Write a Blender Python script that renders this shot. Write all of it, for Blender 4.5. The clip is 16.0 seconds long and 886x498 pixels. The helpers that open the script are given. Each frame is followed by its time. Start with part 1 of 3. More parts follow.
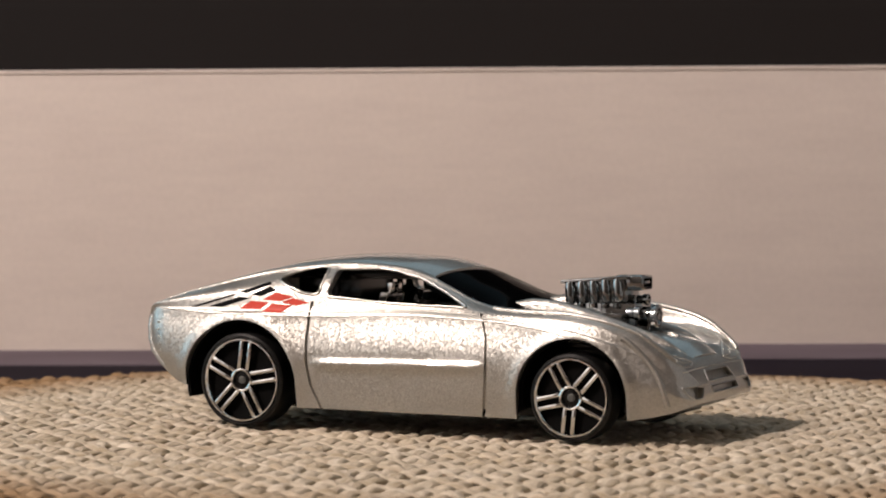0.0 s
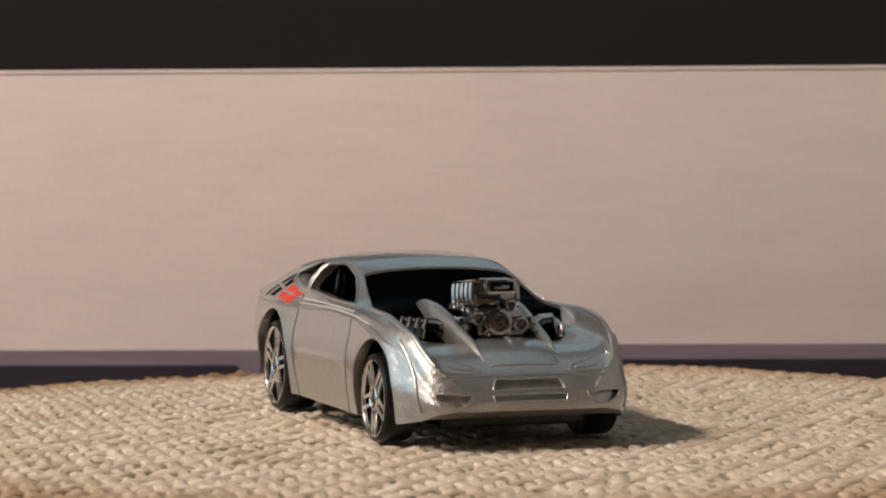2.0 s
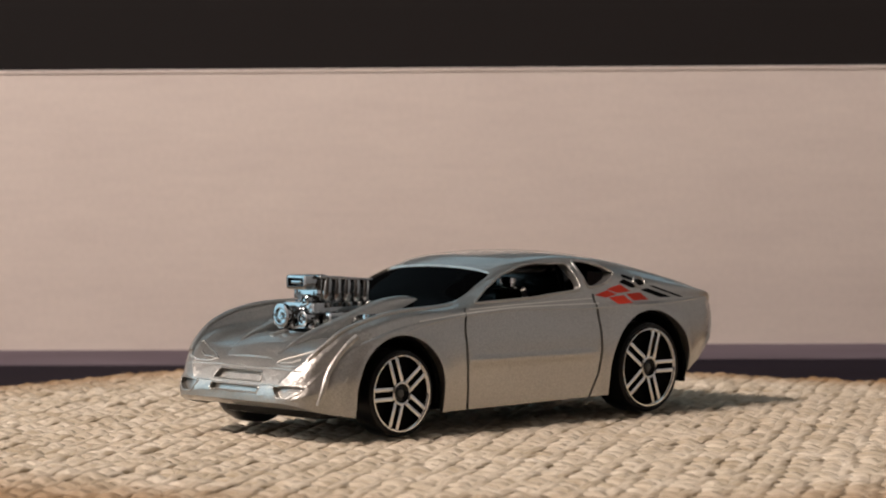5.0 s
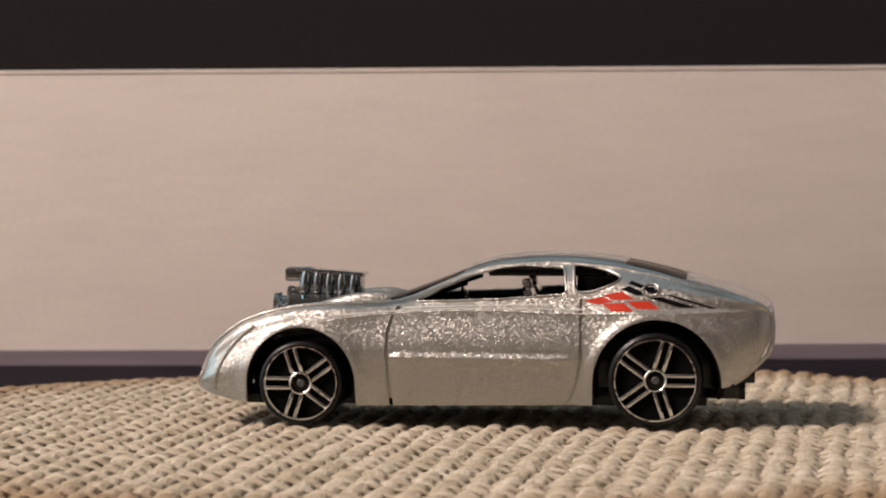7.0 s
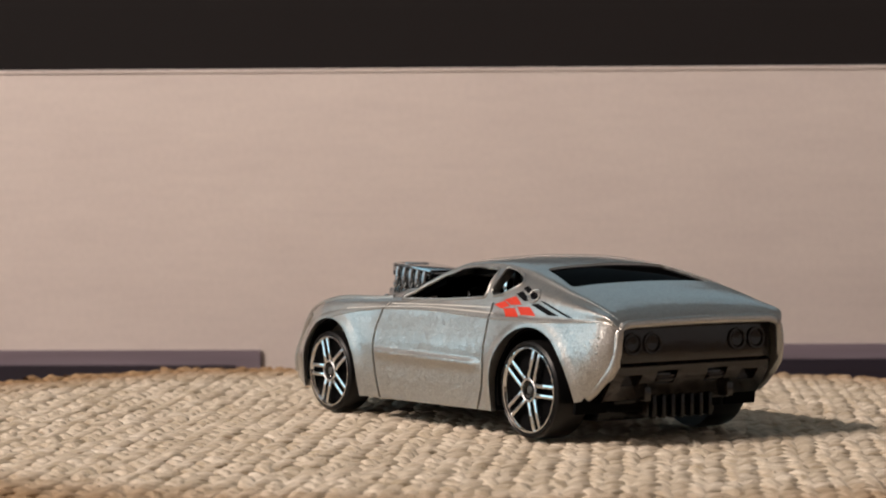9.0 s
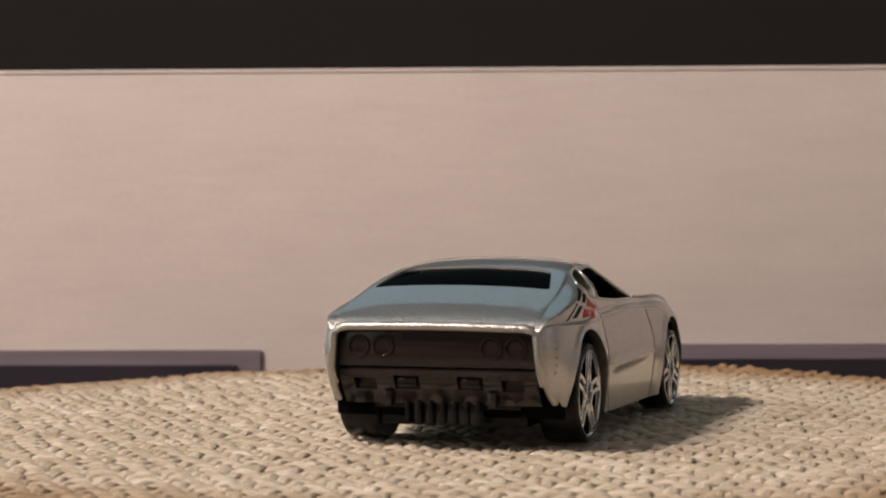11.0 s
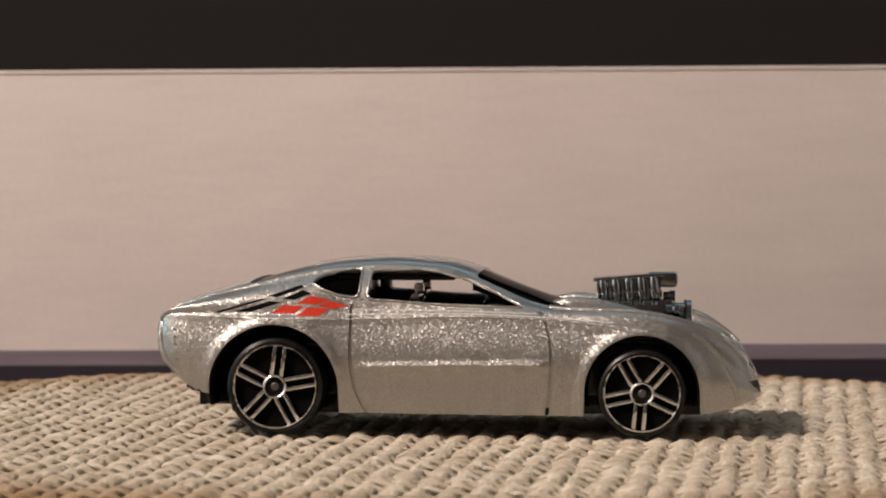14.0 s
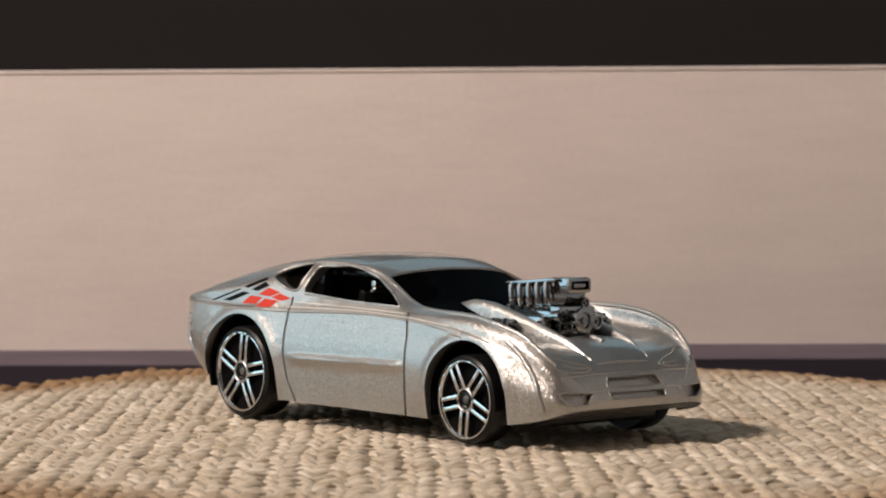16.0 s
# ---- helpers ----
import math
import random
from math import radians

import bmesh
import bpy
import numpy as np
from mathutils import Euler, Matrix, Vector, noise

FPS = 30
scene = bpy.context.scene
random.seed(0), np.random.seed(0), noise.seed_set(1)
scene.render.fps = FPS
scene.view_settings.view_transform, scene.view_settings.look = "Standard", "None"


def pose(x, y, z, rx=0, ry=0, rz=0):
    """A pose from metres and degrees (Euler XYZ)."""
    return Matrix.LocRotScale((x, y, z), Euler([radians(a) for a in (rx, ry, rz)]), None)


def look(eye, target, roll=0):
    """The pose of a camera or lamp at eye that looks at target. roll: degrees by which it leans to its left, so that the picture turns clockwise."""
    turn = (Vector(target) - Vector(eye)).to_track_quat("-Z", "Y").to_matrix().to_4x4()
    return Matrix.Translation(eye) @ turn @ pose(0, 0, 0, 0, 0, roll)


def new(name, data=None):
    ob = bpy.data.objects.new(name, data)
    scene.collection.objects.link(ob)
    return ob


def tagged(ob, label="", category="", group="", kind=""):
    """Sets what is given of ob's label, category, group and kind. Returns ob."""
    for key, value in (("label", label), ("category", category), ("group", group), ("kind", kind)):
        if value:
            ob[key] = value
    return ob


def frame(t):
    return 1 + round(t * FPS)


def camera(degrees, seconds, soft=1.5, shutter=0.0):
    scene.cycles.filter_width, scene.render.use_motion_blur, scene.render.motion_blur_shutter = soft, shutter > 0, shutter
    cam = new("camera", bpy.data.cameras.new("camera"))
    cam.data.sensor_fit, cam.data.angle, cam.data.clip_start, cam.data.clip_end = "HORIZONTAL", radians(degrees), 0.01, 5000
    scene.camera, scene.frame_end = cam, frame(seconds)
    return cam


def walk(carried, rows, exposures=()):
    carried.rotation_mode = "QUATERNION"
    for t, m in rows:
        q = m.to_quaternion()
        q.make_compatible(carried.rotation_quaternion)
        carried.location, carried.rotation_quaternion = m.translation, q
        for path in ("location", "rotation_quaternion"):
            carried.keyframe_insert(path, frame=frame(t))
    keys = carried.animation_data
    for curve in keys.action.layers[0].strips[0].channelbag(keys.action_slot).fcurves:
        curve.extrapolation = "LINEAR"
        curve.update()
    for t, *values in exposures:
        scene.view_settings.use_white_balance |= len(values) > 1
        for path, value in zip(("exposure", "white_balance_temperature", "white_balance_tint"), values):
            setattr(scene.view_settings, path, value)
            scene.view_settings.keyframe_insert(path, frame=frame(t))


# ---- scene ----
from mathutils.bvhtree import BVHTree

MM = 0.001
EYE = Vector((0.0, -0.37393, 0.03712))
WAY = Vector((-math.sin(0.01221), math.cos(0.01221), -math.tan(0.03808)))
cam = camera(18.0, 16.0, soft=2.0)
cam.data.dof.use_dof, cam.data.dof.focus_distance, cam.data.dof.aperture_fstop = True, 0.362, 70.0
walk(cam, [(0, look(EYE, EYE + WAY, -0.142)), (16, look(EYE, EYE + WAY, -0.142))])

# the turntable's angle in degrees, second by second
TURN = [(0, -24.61), (0.5, -37.04), (1, -48.6), (1.5, -59.75), (2, -70.7), (2.5, -81.33), (3, -91.75), (3.5, -102.2),
        (4, -113.0), (4.5, -123.9), (5, -135.4), (5.5, -147.6), (6, -160.2), (6.5, -173.2), (7, -185.7), (7.5, -197.4),
        (8, -209.3), (8.5, -221.8), (9, -234.7), (9.5, -247.6), (10, -260.4), (10.5, -273.1), (11, -286.5), (11.5, -300.2),
        (12, -313.9), (12.5, -327.28), (13, -340.2), (13.5, -352.7), (14, -364.7), (14.5, -376.3), (15, -387.5),
        (15.5, -398.4), (16, -409.14)]
OFF = Vector((0.0007, 0.00614, 0.0))   # where the axis passes, seen from the car


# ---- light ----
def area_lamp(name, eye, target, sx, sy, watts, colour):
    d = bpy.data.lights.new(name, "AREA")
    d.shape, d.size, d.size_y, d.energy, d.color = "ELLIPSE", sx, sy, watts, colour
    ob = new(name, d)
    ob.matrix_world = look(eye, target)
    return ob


world = bpy.data.worlds.new("room_world")
world.use_nodes = True
world.node_tree.nodes["Background"].inputs[0].default_value = (1.0, 0.86, 0.74, 1)
world.node_tree.nodes["Background"].inputs[1].default_value = 0.05
scene.world = world
# a ceiling lamp with a row of four warm bulbs, to the left above the camera; unseen cool area lamps added as fill, wide
# overhead, far to the left and behind
for k in range(4):
    bulb = bpy.data.lights.new("warm_bulb", "POINT")
    bulb.energy, bulb.shadow_soft_size, bulb.color = 22.6, 0.028, (1.0, 0.835, 0.75)
    new("warm_bulb", bulb).location = (-1.06 + 0.055 * k, -0.59 - 0.07 * k, 1.10)
area_lamp("cool_top_fill", (0.1, 0.32, 1.66), (0.1, 0.32, 0.0), 1.7, 1.0, 1.7, (0.62, 0.87, 1.0))
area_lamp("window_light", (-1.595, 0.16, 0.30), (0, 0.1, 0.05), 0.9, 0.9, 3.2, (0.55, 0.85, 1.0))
area_lamp("cool_back_fill", (0.05, 1.49, 0.95), (0.05, 1.0, 0.85), 2.3, 0.62, 1.5, (0.52, 0.83, 1.0))
scene.view_settings.exposure = 0.0


# ---- materials ----
def material(name, colour, rough=0.5, metal=0.0, spec=0.5):
    m = bpy.data.materials.new(name)
    m.use_nodes = True
    b = m.node_tree.nodes["Principled BSDF"]
    b.inputs["Base Color"].default_value = (*colour, 1)
    b.inputs["Roughness"].default_value = rough
    b.inputs["Metallic"].default_value = metal
    b.inputs["Specular IOR Level"].default_value = spec
    return m


def node(m, kind, **sets):
    n = m.node_tree.nodes.new(kind)
    for k, v in sets.items():
        n.inputs[k].default_value = v
    return n


def link(m, a, ao, b, bi):
    m.node_tree.links.new(a.outputs[ao], b.inputs[bi])


def noise_of(m, scale, stretch=(1, 1, 1), detail=3.0):
    tc = node(m, "ShaderNodeTexCoord")
    mp = node(m, "ShaderNodeMapping", Scale=stretch)
    n = node(m, "ShaderNodeTexNoise", Scale=scale, Detail=detail)
    link(m, tc, "Object", mp, "Vector")
    link(m, mp, "Vector", n, "Vector")
    return n


def vary_colour(m, n, low, high, a=0.3, b=0.7):
    r = node(m, "ShaderNodeValToRGB")
    r.color_ramp.elements[0].position, r.color_ramp.elements[1].position = a, b
    r.color_ramp.elements[0].color, r.color_ramp.elements[1].color = (*low, 1), (*high, 1)
    link(m, n, "Fac" if "Fac" in n.outputs else "Distance", r, "Fac")
    return r


def bump(m, n, strength, distance, chain=None):
    b = node(m, "ShaderNodeBump", Strength=strength, Distance=distance)
    link(m, n, "Fac", b, "Height")
    if chain:
        link(m, chain, "Normal", b, "Normal")
    link(m, b, "Normal", m.node_tree.nodes["Principled BSDF"], "Normal")
    return b


def vary_rough(m, n, low, high):
    r = node(m, "ShaderNodeMapRange", **{"To Min": low, "To Max": high})
    link(m, n, "Fac", r, "Value")
    link(m, r, "Result", m.node_tree.nodes["Principled BSDF"], "Roughness")


def silver_paint():
    """Metallic paint: coarse flakes, each leaning its own way, over an uneven casting."""
    m = material("silver_paint", (0.66, 0.65, 0.62), 0.3, 0.92)
    tc = node(m, "ShaderNodeTexCoord")
    cell = node(m, "ShaderNodeTexVoronoi", Scale=5600.0)
    link(m, tc, "Object", cell, "Vector")
    less = node(m, "ShaderNodeVectorMath")
    less.operation = "SUBTRACT"
    less.inputs[1].default_value = (0.5, 0.5, 0.5)
    link(m, cell, "Color", less, 0)
    scale = node(m, "ShaderNodeVectorMath")
    scale.operation = "SCALE"
    scale.inputs["Scale"].default_value = 0.28
    link(m, less, "Vector", scale, 0)
    cast = noise_of(m, 420)
    dent = noise_of(m, 130)
    b = bump(m, cast, 0.4, 0.00010, bump(m, dent, 0.35, 0.0003))
    add = node(m, "ShaderNodeVectorMath")
    link(m, b, "Normal", add, 0)
    link(m, scale, "Vector", add, 1)
    unit = node(m, "ShaderNodeVectorMath")
    unit.operation = "NORMALIZE"
    link(m, add, "Vector", unit, 0)
    p = m.node_tree.nodes["Principled BSDF"]
    link(m, unit, "Vector", p, "Normal")
    r = vary_colour(m, cell, (0.57, 0.552, 0.515), (0.45, 0.437, 0.408), 0.15, 0.7)
    link(m, r, "Color", p, "Base Color")
    vary_rough(m, cast, 0.37, 0.44)
    p.inputs["Coat Weight"].default_value, p.inputs["Coat Roughness"].default_value, p.inputs["Coat IOR"].default_value = 1.0, 0.11, 1.7
    link(m, b, "Normal", p, "Coat Normal")
    return m


def cloth_material(name, stretch):
    """Undyed jute: fibres along the yarn, yarns of differing tone, browner and darker towards the outer edge."""
    m = material(name, (0.62, 0.50, 0.35), 0.85, 0.0, 0.2)
    big, fine = noise_of(m, 120), noise_of(m, 1500, stretch, 4)
    yarn = vary_colour(m, noise_of(m, 60, tuple(1 if v < 1 else 9 for v in stretch), 2), (0.90, 0.87, 0.83), (1, 1, 1), 0.35, 0.6)
    r = vary_colour(m, big, (0.60, 0.52, 0.40), (0.79, 0.71, 0.59), 0.32, 0.68)
    f = vary_colour(m, fine, (0.68, 0.65, 0.60), (1, 1, 1), 0.32, 0.62)
    tc = node(m, "ShaderNodeTexCoord")
    far = m.node_tree.nodes.new("ShaderNodeVectorMath")
    far.operation = "LENGTH"
    link(m, tc, "Object", far, 0)
    outer_ring = node(m, "ShaderNodeMapRange", **{"From Min": 0.075, "From Max": 0.095})
    link(m, far, "Value", outer_ring, "Value")
    tan = m.node_tree.nodes.new("ShaderNodeMix")
    tan.data_type = "RGBA"
    tan.inputs[6].default_value, tan.inputs[7].default_value = (1, 1, 1, 1), (0.56, 0.415, 0.28, 1)
    link(m, outer_ring, "Result", tan, 0)
    last = r.outputs[0]
    for other in (f.outputs[0], yarn.outputs[0], tan.outputs[2]):
        mix = m.node_tree.nodes.new("ShaderNodeMix")
        mix.data_type, mix.blend_type = "RGBA", "MULTIPLY"
        mix.inputs[0].default_value = 1
        m.node_tree.links.new(last, mix.inputs[6])
        m.node_tree.links.new(other, mix.inputs[7])
        last = mix.outputs[2]
    m.node_tree.links.new(last, m.node_tree.nodes["Principled BSDF"].inputs["Base Color"])
    bump(m, fine, 0.9, 0.0003)
    return m


def grained(name, low, high, scale, stretch, rough, depth, metal=0.0):
    m = material(name, high, rough, metal)
    n = noise_of(m, scale, stretch)
    r = vary_colour(m, n, low, high)
    link(m, r, "Color", m.node_tree.nodes["Principled BSDF"], "Base Color")
    bump(m, n, 0.4, depth)
    return m


def card_material():
    """Matte white card: fine fibres, faint streaks along it, and broad uneven whiteness that partly paints light thrown
    on it.
    """
    m = material("white_card", (0.7, 0.63, 0.585), 0.62)
    broad, streak, fibre = noise_of(m, 45, (0.8, 1, 3.5)), noise_of(m, 260, (0.35, 1, 2.2), 4), noise_of(m, 900, (1, 1, 1), 4)
    last = vary_colour(m, broad, (0.705, 0.633, 0.590), (0.752, 0.678, 0.628)).outputs[0]
    for n, low in ((streak, 0.968), (fibre, 0.965)):
        mix = m.node_tree.nodes.new("ShaderNodeMix")
        mix.data_type, mix.blend_type = "RGBA", "MULTIPLY"
        mix.inputs[0].default_value = 1
        m.node_tree.links.new(last, mix.inputs[6])
        m.node_tree.links.new(vary_colour(m, n, (low, low, low), (1, 1, 1), 0.35, 0.65).outputs[0], mix.inputs[7])
        last = mix.outputs[2]
    m.node_tree.links.new(last, m.node_tree.nodes["Principled BSDF"].inputs["Base Color"])
    bump(m, fibre, 0.35, 0.00004, bump(m, broad, 0.4, 0.00004))
    return m


SILVER = silver_paint()
CHROME = material("chrome", (0.82, 0.82, 0.81), 0.07, 1.0)
bump(CHROME, noise_of(CHROME, 700, (1, 1, 1), 1.0), 0.5, 0.0002)
BLACK = grained("black_plastic", (0.003, 0.003, 0.003), (0.006, 0.0057, 0.0057), 900, (1, 1, 1), 0.18, 0.00003)
RUBBER = grained("black_tyre", (0.006, 0.006, 0.006), (0.010, 0.0095, 0.0095), 700, (1, 1, 1), 0.33, 0.00003)
WELL = material("dull_black", (0.004, 0.004, 0.004), 0.7, 0.0, 0.03)
# engine's copy of chrome, its colour darkened to stand in for dark reflections
DARKCHROME = material("darkened_chrome", (0.40, 0.42, 0.43), 0.05, 1.0)
bump(DARKCHROME, noise_of(DARKCHROME, 1300, (1, 1, 1), 1.0), 0.4, 0.0001)
GLOSS = grained("glossy_black_plastic", (0.009, 0.007, 0.006), (0.016, 0.012, 0.010), 420, (1, 1, 1), 0.13, 0.0002)
GLOSS.node_tree.nodes["Principled BSDF"].inputs["Specular IOR Level"].default_value = 0.6
TINT = material("tinted_window", (0.0012, 0.0014, 0.0016), 0.04, 0.0, 0.001)
for dull, spec in ((BLACK, 0.3), (RUBBER, 0.3)):
    dull.node_tree.nodes["Principled BSDF"].inputs["Specular IOR Level"].default_value = spec
RED = material("red_print", (0.62, 0.045, 0.02), 0.45, 0.0, 0.25)
INK = material("black_print", (0.005, 0.005, 0.006), 0.6, 0.0, 0.05)
PALE = material("pale_print", (0.72, 0.70, 0.64), 0.4, 0.2)
AXLE = material("dull_axle", (0.10, 0.10, 0.095), 0.5, 0.5)
WARP, WEFT = cloth_material("jute_warp", (1, 0.18, 1)), cloth_material("jute_weft", (0.18, 1, 1))
CARD = card_material()
BAND = grained("purple_card", (0.19, 0.155, 0.185), (0.24, 0.20, 0.235), 90, (0.3, 1, 6), 0.5, 0.00004)
# dark colour that stands in for the shade gap at the box's foot
SHADEBAND = grained("shade_strip", (0.02, 0.016, 0.026), (0.03, 0.024, 0.036), 90, (0.3, 1, 6), 0.5, 0.00004)
WOOD = grained("brown_table", (0.10, 0.055, 0.03), (0.17, 0.10, 0.06), 14, (1, 9, 9), 0.4, 0.0004)
# unseen walls and ceiling: toned pale or dark for what the car reflects
WALL = grained("dark_wall_plaster", (0.055, 0.046, 0.039), (0.068, 0.058, 0.049), 3, (1, 1, 1), 0.8, 0.001)
PALEWALL = grained("pale_grey_plaster", (0.54, 0.56, 0.57), (0.60, 0.62, 0.63), 3, (1, 1, 1), 0.8, 0.001)
CEIL = grained("dark_ceiling_plaster", (0.065, 0.062, 0.06), (0.08, 0.077, 0.074), 3, (1, 1, 1), 0.8, 0.001)
# the deep shade behind the box is put into this near-black brown
SHADEWALL = grained("shade_brown_wall", (0.0108, 0.0064, 0.0054), (0.0132, 0.0079, 0.0066), 3, (1, 1, 1), 0.8, 0.001)


# ---- building helpers ----
def finish(name, me, mat, parent=None, label=""):
    me.materials.clear()
    me.materials.append(mat)
    ob = new(name, me)
    ob.parent = parent
    if label:
        ob["label"] = label
    return ob


def sharpen(bm, degrees=32):
    for f in bm.faces:
        f.smooth = True
    for e in bm.edges:
        e.smooth = not (len(e.link_faces) == 2 and e.calc_face_angle(0) > radians(degrees))


def part(name, bm, mat, parent=None, label="", degrees=32, scale=MM):
    """One mesh object out of a bmesh in millimetres."""
    bmesh.ops.recalc_face_normals(bm, faces=bm.faces)
    if scale != 1:
        bmesh.ops.scale(bm, vec=(scale,) * 3, verts=bm.verts)
    sharpen(bm, degrees)
    me = bpy.data.meshes.new(name)
    bm.to_mesh(me)
    bm.free()
    return finish(name, me, mat, parent, label)


def box_into(bm, x0, x1, y0, y1, z0, z1, bevel=0.0, m=None):
    r = bmesh.ops.create_cube(bm, size=1)
    vs = r["verts"]
    bmesh.ops.scale(bm, vec=(x1 - x0, y1 - y0, z1 - z0), verts=vs)
    bmesh.ops.translate(bm, vec=((x0 + x1) / 2, (y0 + y1) / 2, (z0 + z1) / 2), verts=vs)
    if m:
        bmesh.ops.transform(bm, matrix=m, verts=vs)
    if bevel:
        es = list({e for v in vs for e in v.link_edges})
        bmesh.ops.bevel(bm, geom=es, offset=bevel, segments=2, affect="EDGES", profile=0.6)


def block(x0, x1, y0, y1, z0, z1, bevel=0.0, m=None):
    bm = bmesh.new()
    box_into(bm, x0, x1, y0, y1, z0, z1, bevel, m)
    return bm


def lathe_into(bm, profile, steps=40, axis="Y", at=(0, 0, 0)):
    """Turns a closed profile of (radius, along) about an axis."""
    rings = []
    for i in range(steps):
        a = 2 * math.pi * i / steps
        c, s = math.cos(a), math.sin(a)
        ring = []
        for r, h in profile:
            p = (r * c, h, r * s) if axis == "Y" else (h, r * c, r * s) if axis == "X" else (r * c, r * s, h)
            ring.append(bm.verts.new((p[0] + at[0], p[1] + at[1], p[2] + at[2])))
        rings.append(ring)
    n = len(profile)
    for i in range(steps):
        a, b = rings[i], rings[(i + 1) % steps]
        for k in range(n):
            bm.faces.new((a[k], a[(k + 1) % n], b[(k + 1) % n], b[k]))


def lathe(profile, steps=40, axis="Y", at=(0, 0, 0)):
    bm = bmesh.new()
    lathe_into(bm, profile, steps, axis, at)
    return bm


def prism_into(bm, outline, low, high, axis="Y"):
    """A closed outline drawn out along an axis; the outline is (x, z) for Y, (x, y) for Z, (y, z) for X."""
    def put(a, b, c):
        return (a, c, b) if axis == "Y" else (a, b, c) if axis == "Z" else (c, a, b)
    lo = [bm.verts.new(put(a, b, low)) for a, b in outline]
    hi = [bm.verts.new(put(a, b, high)) for a, b in outline]
    bm.faces.new(lo)
    bm.faces.new(hi[::-1])
    for i in range(len(outline)):
        j = (i + 1) % len(outline)
        bm.faces.new((lo[i], hi[i], hi[j], lo[j]))


def tube_into(bm, pts, radius, sides=8, closed=False):
    pts = [Vector(p) for p in pts]
    n, rings = len(pts), []
    for i, p in enumerate(pts):
        a = pts[(i - 1) % n] if closed or i else p
        b = pts[(i + 1) % n] if closed or i < n - 1 else p
        d = (b - a).normalized()
        u = d.cross(Vector((0, 0, 1)) if abs(d.z) < 0.9 else Vector((1, 0, 0))).normalized()
        w = d.cross(u)
        rings.append([bm.verts.new(p + radius * (math.cos(t) * u + math.sin(t) * w))
                      for t in (2 * math.pi * k / sides for k in range(sides))])
    for i in range(n if closed else n - 1):
        a, b = rings[i], rings[(i + 1) % n]
        for k in range(sides):
            bm.faces.new((a[k], a[(k + 1) % sides], b[(k + 1) % sides], b[k]))
    if not closed:
        bm.faces.new(rings[0])
        bm.faces.new(rings[-1][::-1])


def tube(pts, radius, sides=8, closed=False):
    bm = bmesh.new()
    tube_into(bm, pts, radius, sides, closed)
    return bm


def rounded(outline, r=0.5, n=4):
    """Rounds the corners of a closed outline."""
    out = []
    for i, p in enumerate(outline):
        a, b, p = Vector(outline[i - 1]), Vector(outline[(i + 1) % len(outline)]), Vector(p)
        q0 = p + (a - p).normalized() * min(r, (a - p).length * 0.45)
        q1 = p + (b - p).normalized() * min(r, (b - p).length * 0.45)
        for k in range(n + 1):
            t = k / n
            out.append(tuple((1 - t) ** 2 * q0 + 2 * t * (1 - t) * p + t * t * q1))
    return out


def carve(bm, cutters, keep="DIFFERENCE"):
    """Cuts closed bmeshes out of a closed bmesh, and gives a new bmesh."""
    made = []

    def temp(b):
        bmesh.ops.recalc_face_normals(b, faces=b.faces)
        me = bpy.data.meshes.new("temp")
        b.to_mesh(me)
        b.free()
        ob = new("temp", me)
        made.append(ob)
        return ob
    base = temp(bm)
    for c in cutters:
        mod = base.modifiers.new("cut", "BOOLEAN")
        mod.operation, mod.solver, mod.object = keep, "MANIFOLD", temp(c)
    bpy.context.view_layer.update()
    me = bpy.data.meshes.new_from_object(base.evaluated_get(bpy.context.evaluated_depsgraph_get()))
    out = bmesh.new()
    out.from_mesh(me)
    for ob in made:
        old = ob.data
        bpy.data.objects.remove(ob)
        bpy.data.meshes.remove(old)
    bpy.data.meshes.remove(me)
    return out


# ---- the room and the table ----
def room_wall(name, x0, x1, y0, y1, z0, z1, mat, label):
    ob = part(name, block(x0, x1, y0, y1, z0, z1), mat, scale=1)
    return tagged(ob, label, "wall" if "wall" in name else name, kind="structure")


